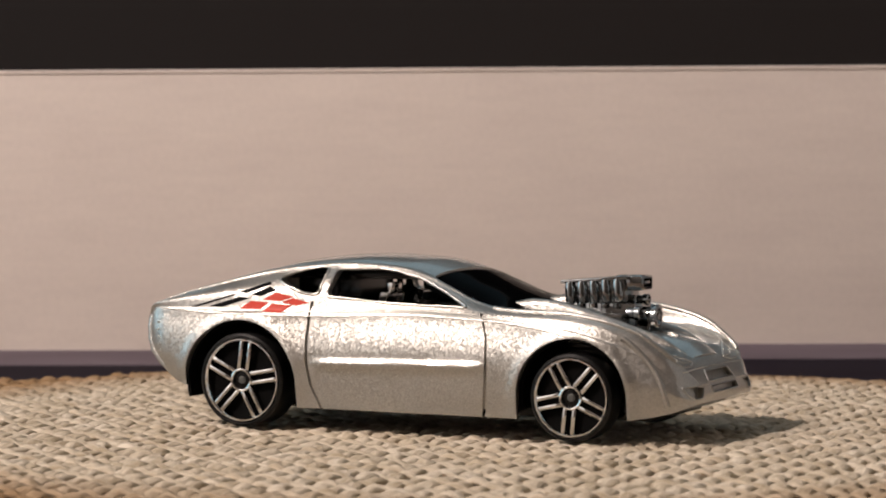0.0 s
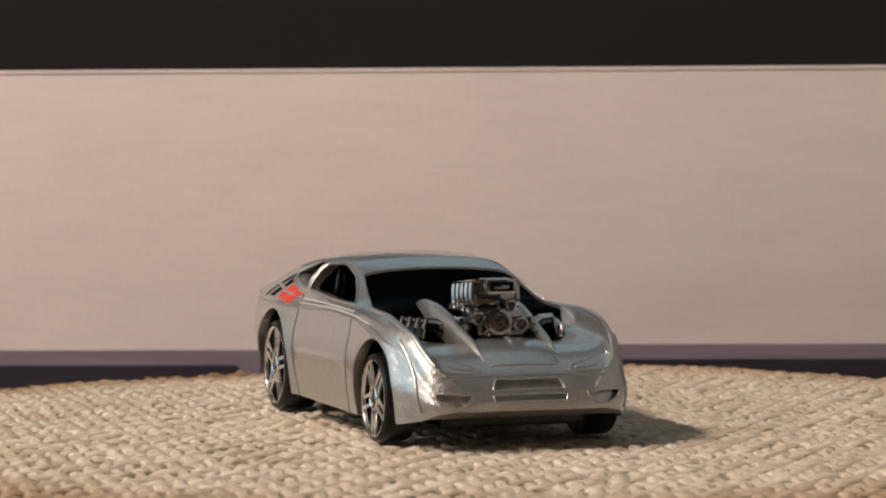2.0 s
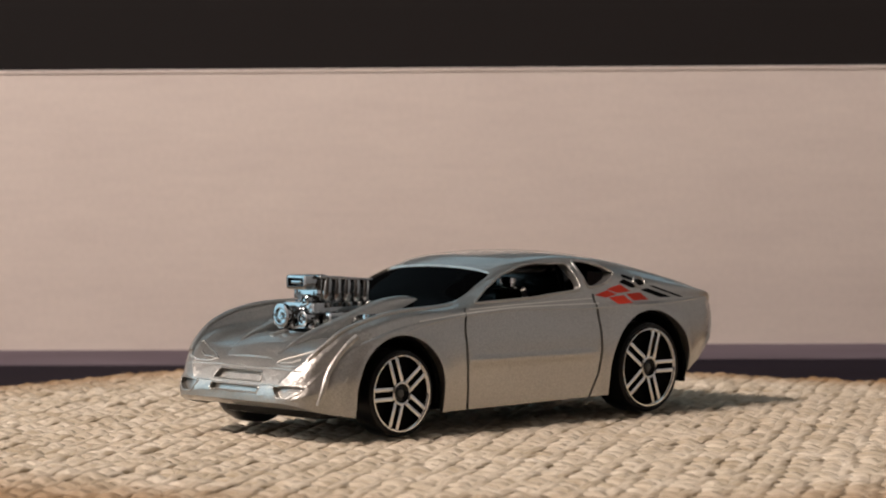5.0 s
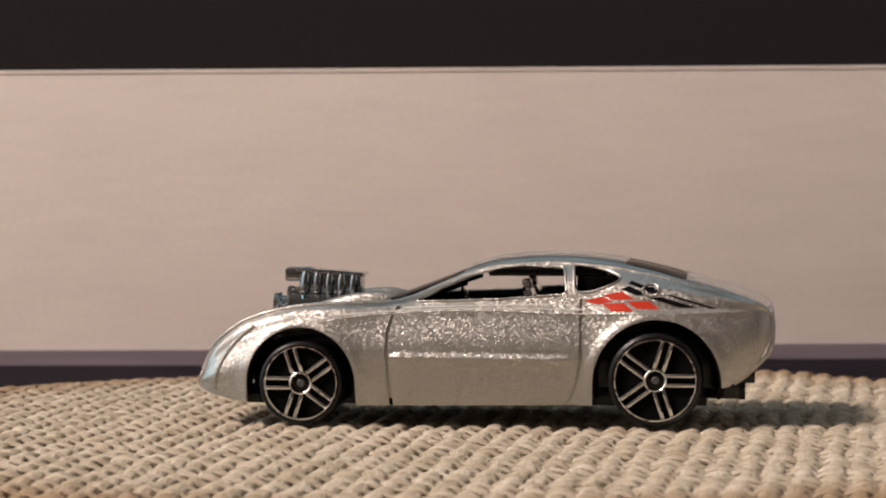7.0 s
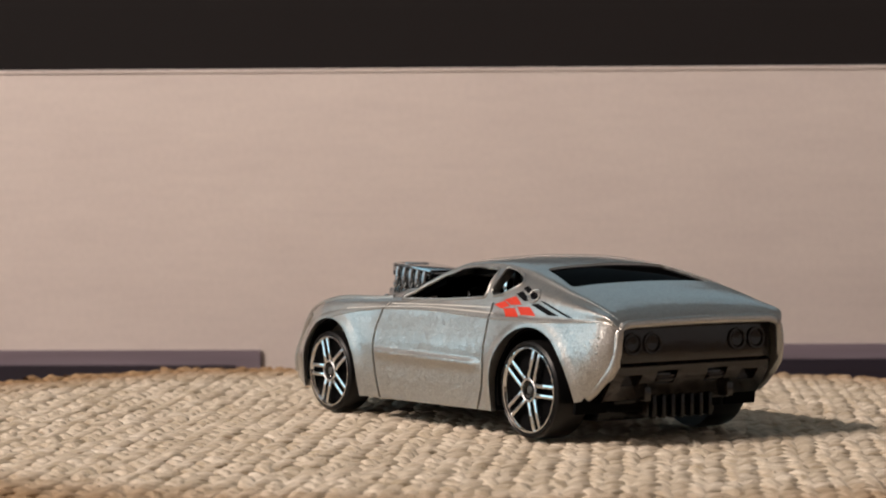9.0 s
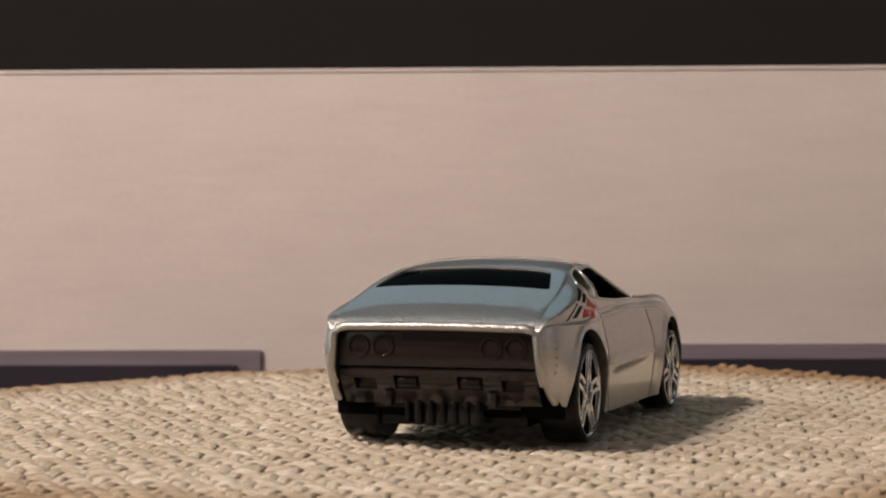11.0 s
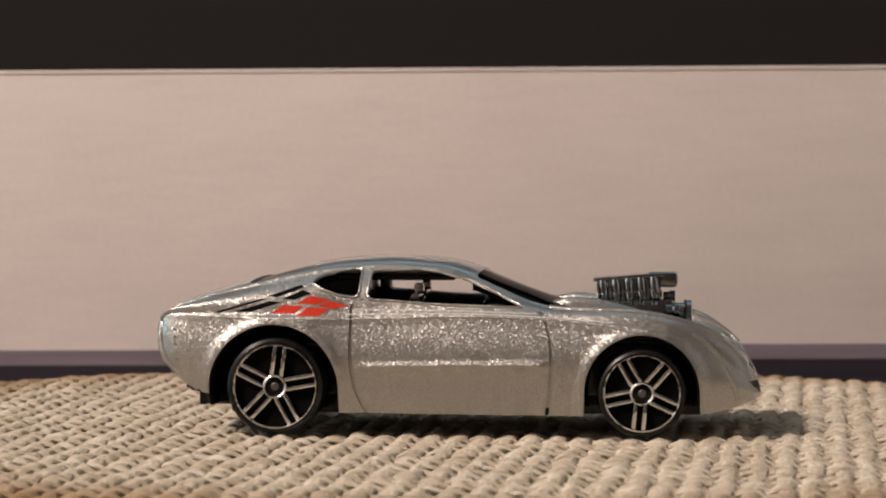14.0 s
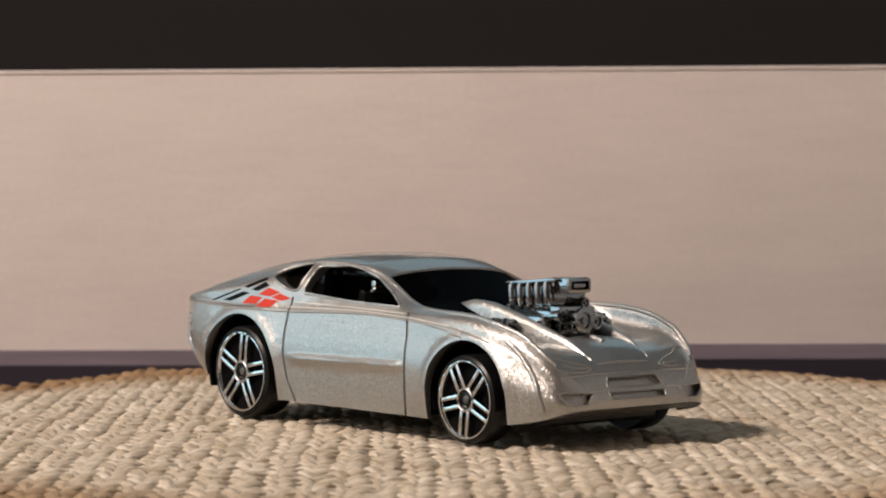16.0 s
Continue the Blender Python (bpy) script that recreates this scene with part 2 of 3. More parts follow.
def build_room():
    room_wall("floor", -1.7, 1.7, -1.8, 1.6, -0.85, -0.75, WOOD, "brown wooden floor of a dim room")
    room_wall("ceiling", -1.7, 1.7, -1.8, 1.6, 1.7, 1.8, CEIL, "unseen dark grey ceiling, kept dark in colour to deepen shadows")
    # unseen openings, added only to hold the cool fill lamps
    north, west = bmesh.new(), bmesh.new()
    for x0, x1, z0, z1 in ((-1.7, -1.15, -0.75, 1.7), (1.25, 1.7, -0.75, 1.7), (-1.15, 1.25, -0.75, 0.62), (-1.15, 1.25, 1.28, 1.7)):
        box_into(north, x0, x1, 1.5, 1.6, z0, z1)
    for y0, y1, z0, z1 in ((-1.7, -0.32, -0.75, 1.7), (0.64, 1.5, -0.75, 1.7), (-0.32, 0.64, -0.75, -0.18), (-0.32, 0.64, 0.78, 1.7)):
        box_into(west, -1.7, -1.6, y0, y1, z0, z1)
    tagged(part("wall_north", north, SHADEWALL, scale=1), "dark brown wall, its deep shade put into the colour, with a wide added opening", "wall", kind="structure")
    tagged(part("wall_west", west, PALEWALL, scale=1), "plain pale grey plaster wall with an opening added for a lamp", "wall", kind="structure")
    # made-up frames round those lamp openings
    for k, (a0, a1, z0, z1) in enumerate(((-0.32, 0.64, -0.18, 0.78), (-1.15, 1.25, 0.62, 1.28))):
        window = tagged(new("window_%d" % (k + 1)), "unseen pale frame added round a fill lamp in the wall", "window", kind="structure")
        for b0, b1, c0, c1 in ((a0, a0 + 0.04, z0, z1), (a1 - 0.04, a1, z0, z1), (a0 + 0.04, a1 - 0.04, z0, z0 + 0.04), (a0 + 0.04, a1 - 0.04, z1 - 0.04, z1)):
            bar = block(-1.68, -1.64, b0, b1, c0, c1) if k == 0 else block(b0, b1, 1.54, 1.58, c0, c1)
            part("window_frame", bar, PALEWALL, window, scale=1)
    room_wall("wall_south", -1.7, 1.7, -1.8, -1.7, -0.75, 1.7, WALL, "unseen brown-grey plaster wall, dark to keep reflections dark")
    # unseen; pale so that it brightens reflections in the car
    room_wall("wall_east", 1.6, 1.7, -1.7, 1.5, -0.75, 1.7, PALEWALL, "plain pale grey plaster wall")
    table = tagged(new("table"), "brown wooden table under the turntable", "table")
    part("tabletop", block(-0.6, 0.6, -0.6, 0.5, -0.05, -0.028, 0.004), WOOD, table, scale=1)
    for x in (-0.55, 0.55):
        for y in (-0.55, 0.45):
            part("leg", block(x - 0.025, x + 0.025, y - 0.025, y + 0.025, -0.75, -0.05), WOOD, table, scale=1)


def build_box():
    """The white box that stands behind the turntable, with a purple band along its foot."""
    ob = tagged(new("cardboard_box"), "matte white cardboard box with purple-grey band along its foot", "box")
    ob.location = (0, 0.132, 0)
    body = block(-0.19, 0.19, 0, 0.14, -0.028, 0.0502, 0.0006)
    lid = block(-0.1901, 0.1901, -0.0001, 0.1401, 0.0501, 0.0509, 0.0003)
    for v in [v for v in body.verts if v.co.z > 0.04] + lid.verts[:]:
        v.co.z += (v.co.x - 0.08) * 0.0036   # top sheared to fit the edge's slope in the camera's view
    part("body", body, CARD, ob, scale=1)
    part("lid_edge", lid, CARD, ob, "thin white lid edge", scale=1)
    for x0, x1, up, mid in ((-0.19, -0.0393, -0.0004, -0.0031), (0.002, 0.19, 0.0006, -0.0021)):
        part("band", block(x0, x1, -0.0007, 0.0001, -0.028, up), BAND, ob, "purple-grey band", scale=1)
        a, b = (x0, x1 - 0.0045) if x0 < -0.1 else (x0 + 0.0045, x1)
        # strip laid where shade falls below the band
        part("stripe", block(a, b, -0.0014, -0.0006, -0.028, mid), SHADEBAND, ob, "dark strip for the shade under the band", scale=1)


def build_turntable():
    """A disc under a coarse woven cloth whose threads are all real."""
    disc = tagged(new("turntable"), "round turntable under a coarse woven cloth", "turntable")
    part("platter", lathe([(0.0001, -8), (90, -8), (92, -6), (92, -3.2), (90, -2.6), (0.0001, -2.6)], 96, "Z"), BLACK, disc)
    part("foot", lathe([(0.0001, -28), (70, -28), (72, -26), (72, -8.1), (0.0001, -8.1)], 64, "Z"), BLACK, disc)
    cloth = tagged(new("cloth"), "coarse beige woven jute cloth spread over the turntable", "cloth")
    rng = np.random.RandomState(4)
    pitch, sides = (2.4, 3.2), 10
    ring = np.arange(sides) * 2 * np.pi / sides

    def edge(a):
        return 97 + 12 * np.abs(np.cos(a + 0.12)) ** 10 + 1.2 * np.sin(5 * a) + 0.8 * np.sin(11 * a + 1)

    def wave(x, y):
        r = np.hypot(x, y)
        far = np.clip((r - 55) / 40, 0, 1)
        return (0.22 * np.sin(x / 9 + 1.3 * np.sin(y / 17)) * np.sin(y / 11) * (0.3 + far)
                + 0.5 * far * np.sin(3 * np.arctan2(y, x) + 0.7) - 0.9 * np.clip((r - 86) / 12, 0, 1) ** 2)

    def smooth_random(k, reach):
        kernel = np.hanning(reach + 2)
        return np.convolve(rng.randn(k + reach), kernel / np.sqrt((kernel ** 2).sum()), "same")[:k]

    # two-ply yarns; those along y ride high and spread where they pass over the yarns along x
    for way, mat, name in ((0, WARP, "warp_yarn"), (1, WEFT, "weft_yarn")):
        verts, faces, count = [], [], 0
        own, other = (pitch[0], pitch[1]) if way else (pitch[1], pitch[0])
        for j in range(-46, 47):
            s = np.arange(-112, 112.01, 0.52)
            n = len(s)
            wob = 0.2 * np.sin(s / 9 + rng.uniform(0, 6)) + 0.12 * smooth_random(n, 12) + rng.uniform(-0.25, 0.25)
            x, y = (s, j * own + wob) if way else (j * own + wob, s)
            keep = np.hypot(x, y) < edge(np.arctan2(y, x)) + rng.uniform(-1.2, 1.2)
            if keep.sum() < 8:
                continue
            over = np.cos(np.pi * (s / other + j + way) + 0.35 * np.sin(s / 11 + j * 0.7))
            thick = (0.84 if way else 0.98) * (1 + (0.06 if way else 0.09) * over + 0.07 * smooth_random(n, 14)) * rng.uniform(0.85, 1.13)
            lift = (0.44 if way else 0.20) * over * (1 + 0.22 * smooth_random(n, 8)) + 0.05 * smooth_random(n, 5)
            x, y, s, thick, lift = (q[keep] for q in (x, y, s, thick, lift))
            k = len(x)
            z = (-1.0 if way else -0.82) + lift + wave(x, y)
            turn = s[:, None] / (1.1 if way else 1.4) + j
            lobe = 1 + 0.06 * np.cos(3 * (ring[None] - turn)) + 0.025 * rng.randn(k, sides)
            side = thick[:, None] * np.cos(ring)[None] * lobe
            up = thick[:, None] * np.sin(ring)[None] * lobe * (0.5 if way else 0.5)
            px = np.broadcast_to(x[:, None], up.shape) if way else x[:, None] + side
            py = y[:, None] + side if way else np.broadcast_to(y[:, None], up.shape)
            verts.append(np.stack([px, py, z[:, None] + up], -1).reshape(-1, 3))
            i = np.arange(k - 1)[:, None] * sides
            q = np.arange(sides)[None]
            f = np.stack([i + q, i + (q + 1) % sides, i + sides + (q + 1) % sides, i + sides + q], -1).reshape(-1, 4)
            faces.append(f + count)
            count += k * sides
        v = (np.concatenate(verts) * MM).astype(np.float32)
        f = np.concatenate(faces).astype(np.int32)
        me = bpy.data.meshes.new(name)
        me.vertices.add(len(v))
        me.vertices.foreach_set("co", v.ravel())
        me.loops.add(f.size)
        me.loops.foreach_set("vertex_index", f.ravel())
        me.polygons.add(len(f))
        me.polygons.foreach_set("loop_start", np.arange(len(f), dtype=np.int32) * 4)
        me.polygons.foreach_set("use_smooth", np.ones(len(f), dtype=bool))
        me.update(calc_edges=True)
        tagged(finish(name, me, mat, cloth), kind="stuff")

    # loose fibres that stand out of the yarns
    bm = bmesh.new()
    for k in range(1500):
        a, r = rng.uniform(0, 6.283), 100 * math.sqrt(rng.uniform(0.12, 0.93))
        p = Vector((r * math.cos(a), r * math.sin(a), -0.75 + float(wave(r * math.cos(a), r * math.sin(a)))))
        d = Vector((rng.uniform(-1, 1), rng.uniform(-1, 1), 0)) * rng.uniform(0.6, 1.6)
        up = rng.uniform(0.35, 0.8)
        tube_into(bm, [p, p + d * 0.5 + Vector((0, 0, up)), p + d + Vector((0, 0, up * rng.uniform(0.6, 1.2)))], 0.045, 3)
    tagged(part("loose_fibre", bm, WARP, cloth), kind="stuff")
    part("backing", lathe([(0.0001, -2.5), (91, -2.5), (91.5, -2.3), (91, -1.95), (0.0001, -1.95)], 96, "Z"), WEFT, cloth, "dense cloth backing")
    return disc, cloth


# ---- the toy car: its body is a loft of cross-sections along x, in millimetres ----
def curve(*pairs):
    """A smooth curve through (x, value) pairs that does not overshoot."""
    xs, vs = np.array([p[0] for p in pairs], float), np.array([p[1] for p in pairs], float)
    d = np.diff(vs) / np.diff(xs)
    m = np.zeros(len(xs))
    for i in range(1, len(xs) - 1):
        m[i] = 0 if d[i - 1] * d[i] <= 0 else 2 * d[i - 1] * d[i] / (d[i - 1] + d[i])
    m[0], m[-1] = d[0], d[-1]

    def at(x):
        i = int(np.clip(np.searchsorted(xs, x) - 1, 0, len(xs) - 2))
        h = xs[i + 1] - xs[i]
        t = min(max((x - xs[i]) / h, 0), 1)
        return float((1 + 2 * t) * (1 - t) ** 2 * vs[i] + t * (1 - t) ** 2 * h * m[i]
                     + t * t * (3 - 2 * t) * vs[i + 1] + t * t * (t - 1) * h * m[i + 1])
    return at


top_z = curve((-38.5, 14.7), (-38.2, 15.15), (-37.6, 15.75), (-36.8, 16.3), (-35.8, 16.85), (-34, 17.6), (-28, 19.3), (-22, 20.95), (-17.5, 21.8),
              (-13, 22.25), (-10, 22.35), (-2.6, 21.9), (1, 21.0), (4.8, 19.5), (8.5, 18.1), (12.3, 16.7), (16, 15.25), (17.8, 14.3), (20, 13.1),
              (25, 12.5), (29, 12.3), (33, 11.35), (35, 10.15), (36.4, 8.8), (37.4, 7.3), (38, 6.0))
edge_z = curve((-38.5, 14.7), (-38.1, 15.4), (-37.2, 16.05), (-34, 17.2), (-28, 18.75), (-22, 20.2), (-17, 21.05), (-10, 21.55), (-3, 21.15), (1, 20.2),
               (5, 18.6), (9, 16.9), (12, 16.2), (15, 16.0), (20, 15.9), (23, 15.7), (26.5, 15.1), (31, 13.7), (33, 12.4),
               (35.3, 10.5), (37.4, 7.6), (38, 5.9))
edge_y = curve((-38.5, 12.3), (-37.5, 12.7), (-28, 12.4), (-22, 11.7), (-15, 10.7), (-8, 10.1), (0, 10.1), (4, 10.7), (9, 11.7), (13, 12.6),
               (20, 13.4), (26, 13.5), (31, 12.9), (35, 11.9), (38, 8.0))
shoulder_z = curve((-38.5, 14.0), (-38, 14.7), (-37, 15.2), (-24, 14.9), (-14, 14.9), (1, 15.2), (12, 14.7), (23, 13.6), (28, 12.3), (32, 10.6),
                   (36, 7.4), (38, 5.4))
shoulder_y = curve((-38.5, 12.8), (-37.8, 13.6), (-36, 14.3), (-30, 14.9), (-20, 15.1), (-14, 14.6), (0, 14.3), (12, 14.5), (20, 15.0), (26, 15.0),
                   (30, 14.3), (34, 13.2), (36.5, 12.2), (38, 9.4))
side_y = curve((-38.5, 13.0), (-37.8, 13.9), (-35, 15.0), (-28, 15.7), (-20, 15.8), (-12, 15.5), (0, 15.5), (12, 15.6), (23, 15.8), (28, 15.4),
               (32, 14.5), (35, 13.4), (37, 12.1), (38, 9.7))
sill_y = curve((-38.5, 12.9), (-37.5, 13.5), (-33, 14.3), (-28, 15.1), (-16, 15.0), (0, 14.9), (14, 14.9), (23, 15.2), (30, 14.6), (34, 13.4),
               (37, 11.9), (38, 9.5))


def sill_z(x):
    return float(np.interp(x, [-38.5, -37.4, -35.6, -33.8, -32.3, -31, -28, -15, 15, 30, 33.3, 35.5, 37.3, 38],
                           [9.9, 8.6, 7.0, 5.6, 5.2, 5.2, 3.0, 2.85, 2.6, 2.8, 3.3, 3.8, 4.5, 4.8]))


FRONT, REAR = (23.2, 5.6, 7.25), (-23.6, 5.7, 8.35)   # wheel arches: x, z, radius


def section(x, inset=0.0, low=None):
    """Half a cross-section at x: (y, z) from the sill to the crown."""
    zb = sill_z(x) if low is None else low
    zs, ze, zt = shoulder_z(x) - inset * 0.6, edge_z(x) - inset, top_z(x) - inset
    a = Vector((sill_y(x) - inset, zb))
    b = Vector((side_y(x) - 0.15 - inset, zb + 0.3 * (zs - zb)))
    c = Vector((side_y(x) - inset, zb + 0.62 * (zs - zb)))
    s = Vector((shoulder_y(x) - inset, zs))
    hood = min(max((x - 11) / 5, 0), 1)
    ze -= 0.8 * inset * hood
    e = Vector((edge_y(x) - inset * (1 - hood), ze))
    m = Vector(((0.6 + 0.23 * hood) * e.x, ze + (0.72 + 0.25 * hood) * (zt - ze)))
    t = Vector((0, zt))
    ctrl = [a, b, c, c.lerp(s, 0.8), s, s.lerp(e, 0.12), s.lerp(e, 0.55) + Vector((0.25, 0.1)) * (1 + 1.6 * min(max((-4 - x) / 8, 0), 1)), s.lerp(e, 0.9), e.lerp(m, 0.1), m, t]
    count = [8, 20, 10, 4, 3, 8, 6, 4, 8, 7]
    ext = [a * 2 - b] + ctrl + [Vector((-m.x, m.y))]
    out = []
    for i, n in enumerate(count):
        p0, p1, p2, p3 = ext[i:i + 4]
        for k in range(n):
            u = k / n
            out.append(0.5 * (2 * p1 + (p2 - p0) * u + (2 * p0 - 5 * p1 + 4 * p2 - p3) * u * u + (3 * p1 - p0 - 3 * p2 + p3) * u ** 3))
    out.append(t)
    if inset == 0:
        for p in out[:44]:
            z, d = p.y, 0.0
            w = min(max((x + 13.2) / 2.5, 0), 1) * min(max((11.6 - x) / 1.2, 0), 1)
            g = 8.95 + 0.012 * x - z
            d += w * 0.40 * math.exp(-(g / (0.85 if g > 0 else 0.4)) ** 2)
            for xc, zc, r in (FRONT, REAR):
                q = math.hypot(x - xc, z - zc) if z > zc else abs(x - xc)
                d += 0.32 * math.exp(-((q - r - 0.2) / 0.8) ** 2)
            p.x += d
    return out


def loft(x0, x1, step, inset=0.0, low=None):
    """A closed solid between two stations."""
    xs = list(np.arange(x0, x1, step)) + [x1]
    bm, rings = bmesh.new(), []
    for x in xs:
        half = section(float(x), inset, low)
        pts = [(-p.x, p.y) for p in half] + [(p.x, p.y) for p in half[-2::-1]]
        rings.append([bm.verts.new((x, y, z)) for y, z in pts])
    for a, b in zip(rings, rings[1:]):
        n = len(a)
        for k in range(n):
            bm.faces.new((a[k], a[(k + 1) % n], b[(k + 1) % n], b[k]))
    bm.faces.new(rings[0])
    bm.faces.new(rings[-1][::-1])
    return bm


def skin_y(x, z):
    """Half the body's width at x and height z."""
    half = section(x)
    for p, q in zip(half, half[1:]):
        if p.y <= z <= q.y and q.y > p.y:
            return p.x + (q.x - p.x) * (z - p.y) / (q.y - p.y)
    return half[30].x


DOOR_WINDOW = [(-11.4, 20.7), (-5.4, 20.9), (-2.5, 20.5), (1.1, 19.5), (4.7, 17.95), (8.3, 16.15), (-2.5, 16.5), (-11.8, 17.2)]
QUARTER_WINDOW = [(-19.1, 19.3), (-17.7, 20.1), (-15.5, 20.7), (-13.3, 21.0), (-12.55, 20.85), (-12.75, 17.9), (-13.3, 17.4), (-15.5, 17.7), (-17.7, 18.5)]
SCREEN = [(2.0, 10.1), (9.0, 11.45), (13.0, 12.15), (15.6, 12.4), (18.5, 11.4), (22.5, 10.4), (26.3, 8.2), (28.2, 5.8), (29.0, 4.0)]
REAR_SCREEN = [(-19.3, 9.5), (-27.3, 11.4)]


def both(half):
    return half + [(x, -y) for x, y in half[::-1]]


NOSE_SLOTS = [rounded([(-4.75, 7.25), (4.75, 7.25), (4.1, 8.5), (-4.1, 8.5)], 0.35),
              rounded([(-4.6, 5.85), (4.6, 5.85), (4.75, 6.7), (-4.75, 6.7)], 0.3)]
for q in (1, -1):
    NOSE_SLOTS.append(rounded([(q * y, z) for y, z in ((7.3, 6.75), (9.4, 7.0), (12.0, 6.95), (11.6, 6.1), (10.2, 5.35), (8.4, 5.4))], 0.35))


def body_shell():
    cutters = []
    hollow = loft(-36.6, 35.6, 0.9, 0.9, -3.0)
    cutters.append(hollow)
    arches = bmesh.new()
    for xc, zc, r in (FRONT, REAR):
        outline = [(xc + r * math.cos(a), zc + r * math.sin(a)) for a in np.linspace(0, math.pi, 33)]
        outline += [(xc - r - 0.25, -2), (xc + r + 0.15, -2)]
        for lo, hi in ((12.6, 20), (-20, -12.6)):
            prism_into(arches, outline, lo, hi)
    cutters.append(arches)
    panes = bmesh.new()
    for lo, hi in ((7, 20), (-20, -7)):
        prism_into(panes, rounded(DOOR_WINDOW, 0.7), lo, hi)
        prism_into(panes, rounded(QUARTER_WINDOW, 0.5), lo, hi)
    cutters.append(panes)
    tops = bmesh.new()
    prism_into(tops, rounded(both(SCREEN), 0.9), 11.0, 26, "Z")
    prism_into(tops, rounded(both(REAR_SCREEN), 0.9), 16.0, 26, "Z")
    cutters.append(tops)
    cutters.append(block(-45, -36.0, -12.7, 12.7, -2, 14.7))
    grooves = bmesh.new()
    for side in (-1, 1):
        for pts in ([(-13.7, 16.6), (-13.7, 15.2), (-13.75, 12), (-13.7, 8.8), (-13.2, 5.9), (-12.4, 4.2), (-11.4, 2.2)],
                    [(10.3, 15.6), (11.0, 14.6), (11.6, 12.6), (11.8, 10), (11.7, 7.5), (11.4, 4.5), (11.1, 2.0)]):
            line = []
            for (xa, za), (xb, zb) in zip(pts, pts[1:]):
                line += [(xa + (xb - xa) * k / 5, za + (zb - za) * k / 5) for k in range(5)]
            ring = []
            for x, z in line:
                y = skin_y(x, max(z, 2.95))
                ring.append([grooves.verts.new((x + dx, side * (y + dy), z)) for dx, dy in ((-0.22, -0.42), (0.22, -0.42), (0.22, 1), (-0.22, 1))])
            for a, b in zip(ring, ring[1:]):
                for k in range(4):
                    grooves.faces.new((a[k], a[(k + 1) % 4], b[(k + 1) % 4], b[k]))
            grooves.faces.new(ring[0])
            grooves.faces.new(ring[-1][::-1])
    cutters.append(grooves)
    deep = loft(28, 38, 0.5)
    bmesh.ops.translate(deep, vec=(-0.75, 0, 0), verts=deep.verts)
    nose = bmesh.new()
    for outline in NOSE_SLOTS:
        prism_into(nose, outline, 30, 42, "X")
    nose = carve(nose, [deep])
    cutters.append(nose)
    return carve(loft(-38.5, 38.0, 0.5), cutters)


def conform(outline, side, lift=0.035, n=5):
    """A thin print on the body's side: a four-cornered patch in (x, z)."""
    bm = bmesh.new()
    mid = sum((Vector(p) for p in outline), Vector((0, 0))) / 4
    a, b, c, d = [mid + (Vector(p) - mid) * 1.04 for p in outline]
    grid = []
    for i in range(n + 1):
        row = []
        for j in range(n + 1):
            p = a.lerp(b, i / n).lerp(d.lerp(c, i / n), j / n)
            y = skin_y(p.x, p.y) + lift
            row.append(bm.verts.new((p.x, side * y, p.y)))
        grid.append(row)
    for i in range(n):
        for j in range(n):
            bm.faces.new((grid[i][j], grid[i + 1][j], grid[i + 1][j + 1], grid[i][j + 1]))
    ext = bmesh.ops.extrude_face_region(bm, geom=bm.faces[:])
    for v in ext["geom"]:
        if isinstance(v, bmesh.types.BMVert):
            v.co.y -= side * 0.06
    return bm


def wheel(car, x, z, side, tyre_r, rim_r, width, turn):
    """A wheel with ten spokes in five pairs; its face looks along side."""
    face = 15.6
    hub = part("wheel", lathe([(0.001, -1.2), (rim_r * 0.98, -1.2), (rim_r * 0.98, -1.6), (0.001, -1.6)], 36), WELL, car, "five-spoke chrome wheel with black tyre")
    t = tyre_r
    w = width
    part("tyre", lathe([(rim_r, -0.5), (t - 0.45, -0.12), (t - 0.12, -0.35), (t, -0.8), (t, -w + 0.6), (t - 0.25, -w), (rim_r * 0.5, -w), (rim_r * 0.5, -w + 0.5), (rim_r, -1.7)], 48), RUBBER, hub, "black plastic tyre")
    part("rim", lathe([(rim_r - 0.36, -0.6), (rim_r - 0.3, -0.3), (rim_r - 0.14, -0.12), (rim_r + 0.03, -0.12), (rim_r + 0.1, -0.4), (rim_r + 0.02, -1.3), (rim_r - 0.36, -1.3)], 56), CHROME, hub, "chrome rim")
    part("hub_ring", lathe([(1.15, -1.2), (1.55, -1.2), (1.62, -0.45), (1.52, -0.16), (1.38, -0.08), (1.24, -0.16), (1.15, -0.5)], 28), CHROME, hub, "chrome hub ring")
    part("hub_cap", lathe([(0.001, -1.2), (1.15, -1.2), (1.15, -0.62), (0.62, -0.55), (0.001, -0.55)], 24), BLACK, hub, "black hub cap")
    part("axle_end", lathe([(0.001, -0.7), (0.5, -0.7), (0.5, -0.4), (0.36, -0.3), (0.001, -0.3)], 18), AXLE, hub, "dark grey axle end")
    first = None
    for k in range(5):
        for d in (-0.62, 0.62):
            m = Matrix.Rotation(2 * math.pi * k / 5 + radians(turn), 4, "Y")
            if first is None:
                first = {}
            if d not in first:
                bm = bmesh.new()
                box_into(bm, 1.3, rim_r - 0.2, -0.9, -0.2, d - 0.30, d + 0.30, 0.28)
                ob = part("spoke", bm, CHROME, hub, "chrome spoke")
                first[d] = ob.data
            else:
                ob = new("spoke", first[d])
                ob.parent = hub
                ob["label"] = "chrome spoke"
            ob.matrix_basis = m
    hub.location = (x * MM, side * face * MM, z * MM)
    hub.rotation_euler = (0, 0, 0 if side > 0 else math.pi)
    return hub


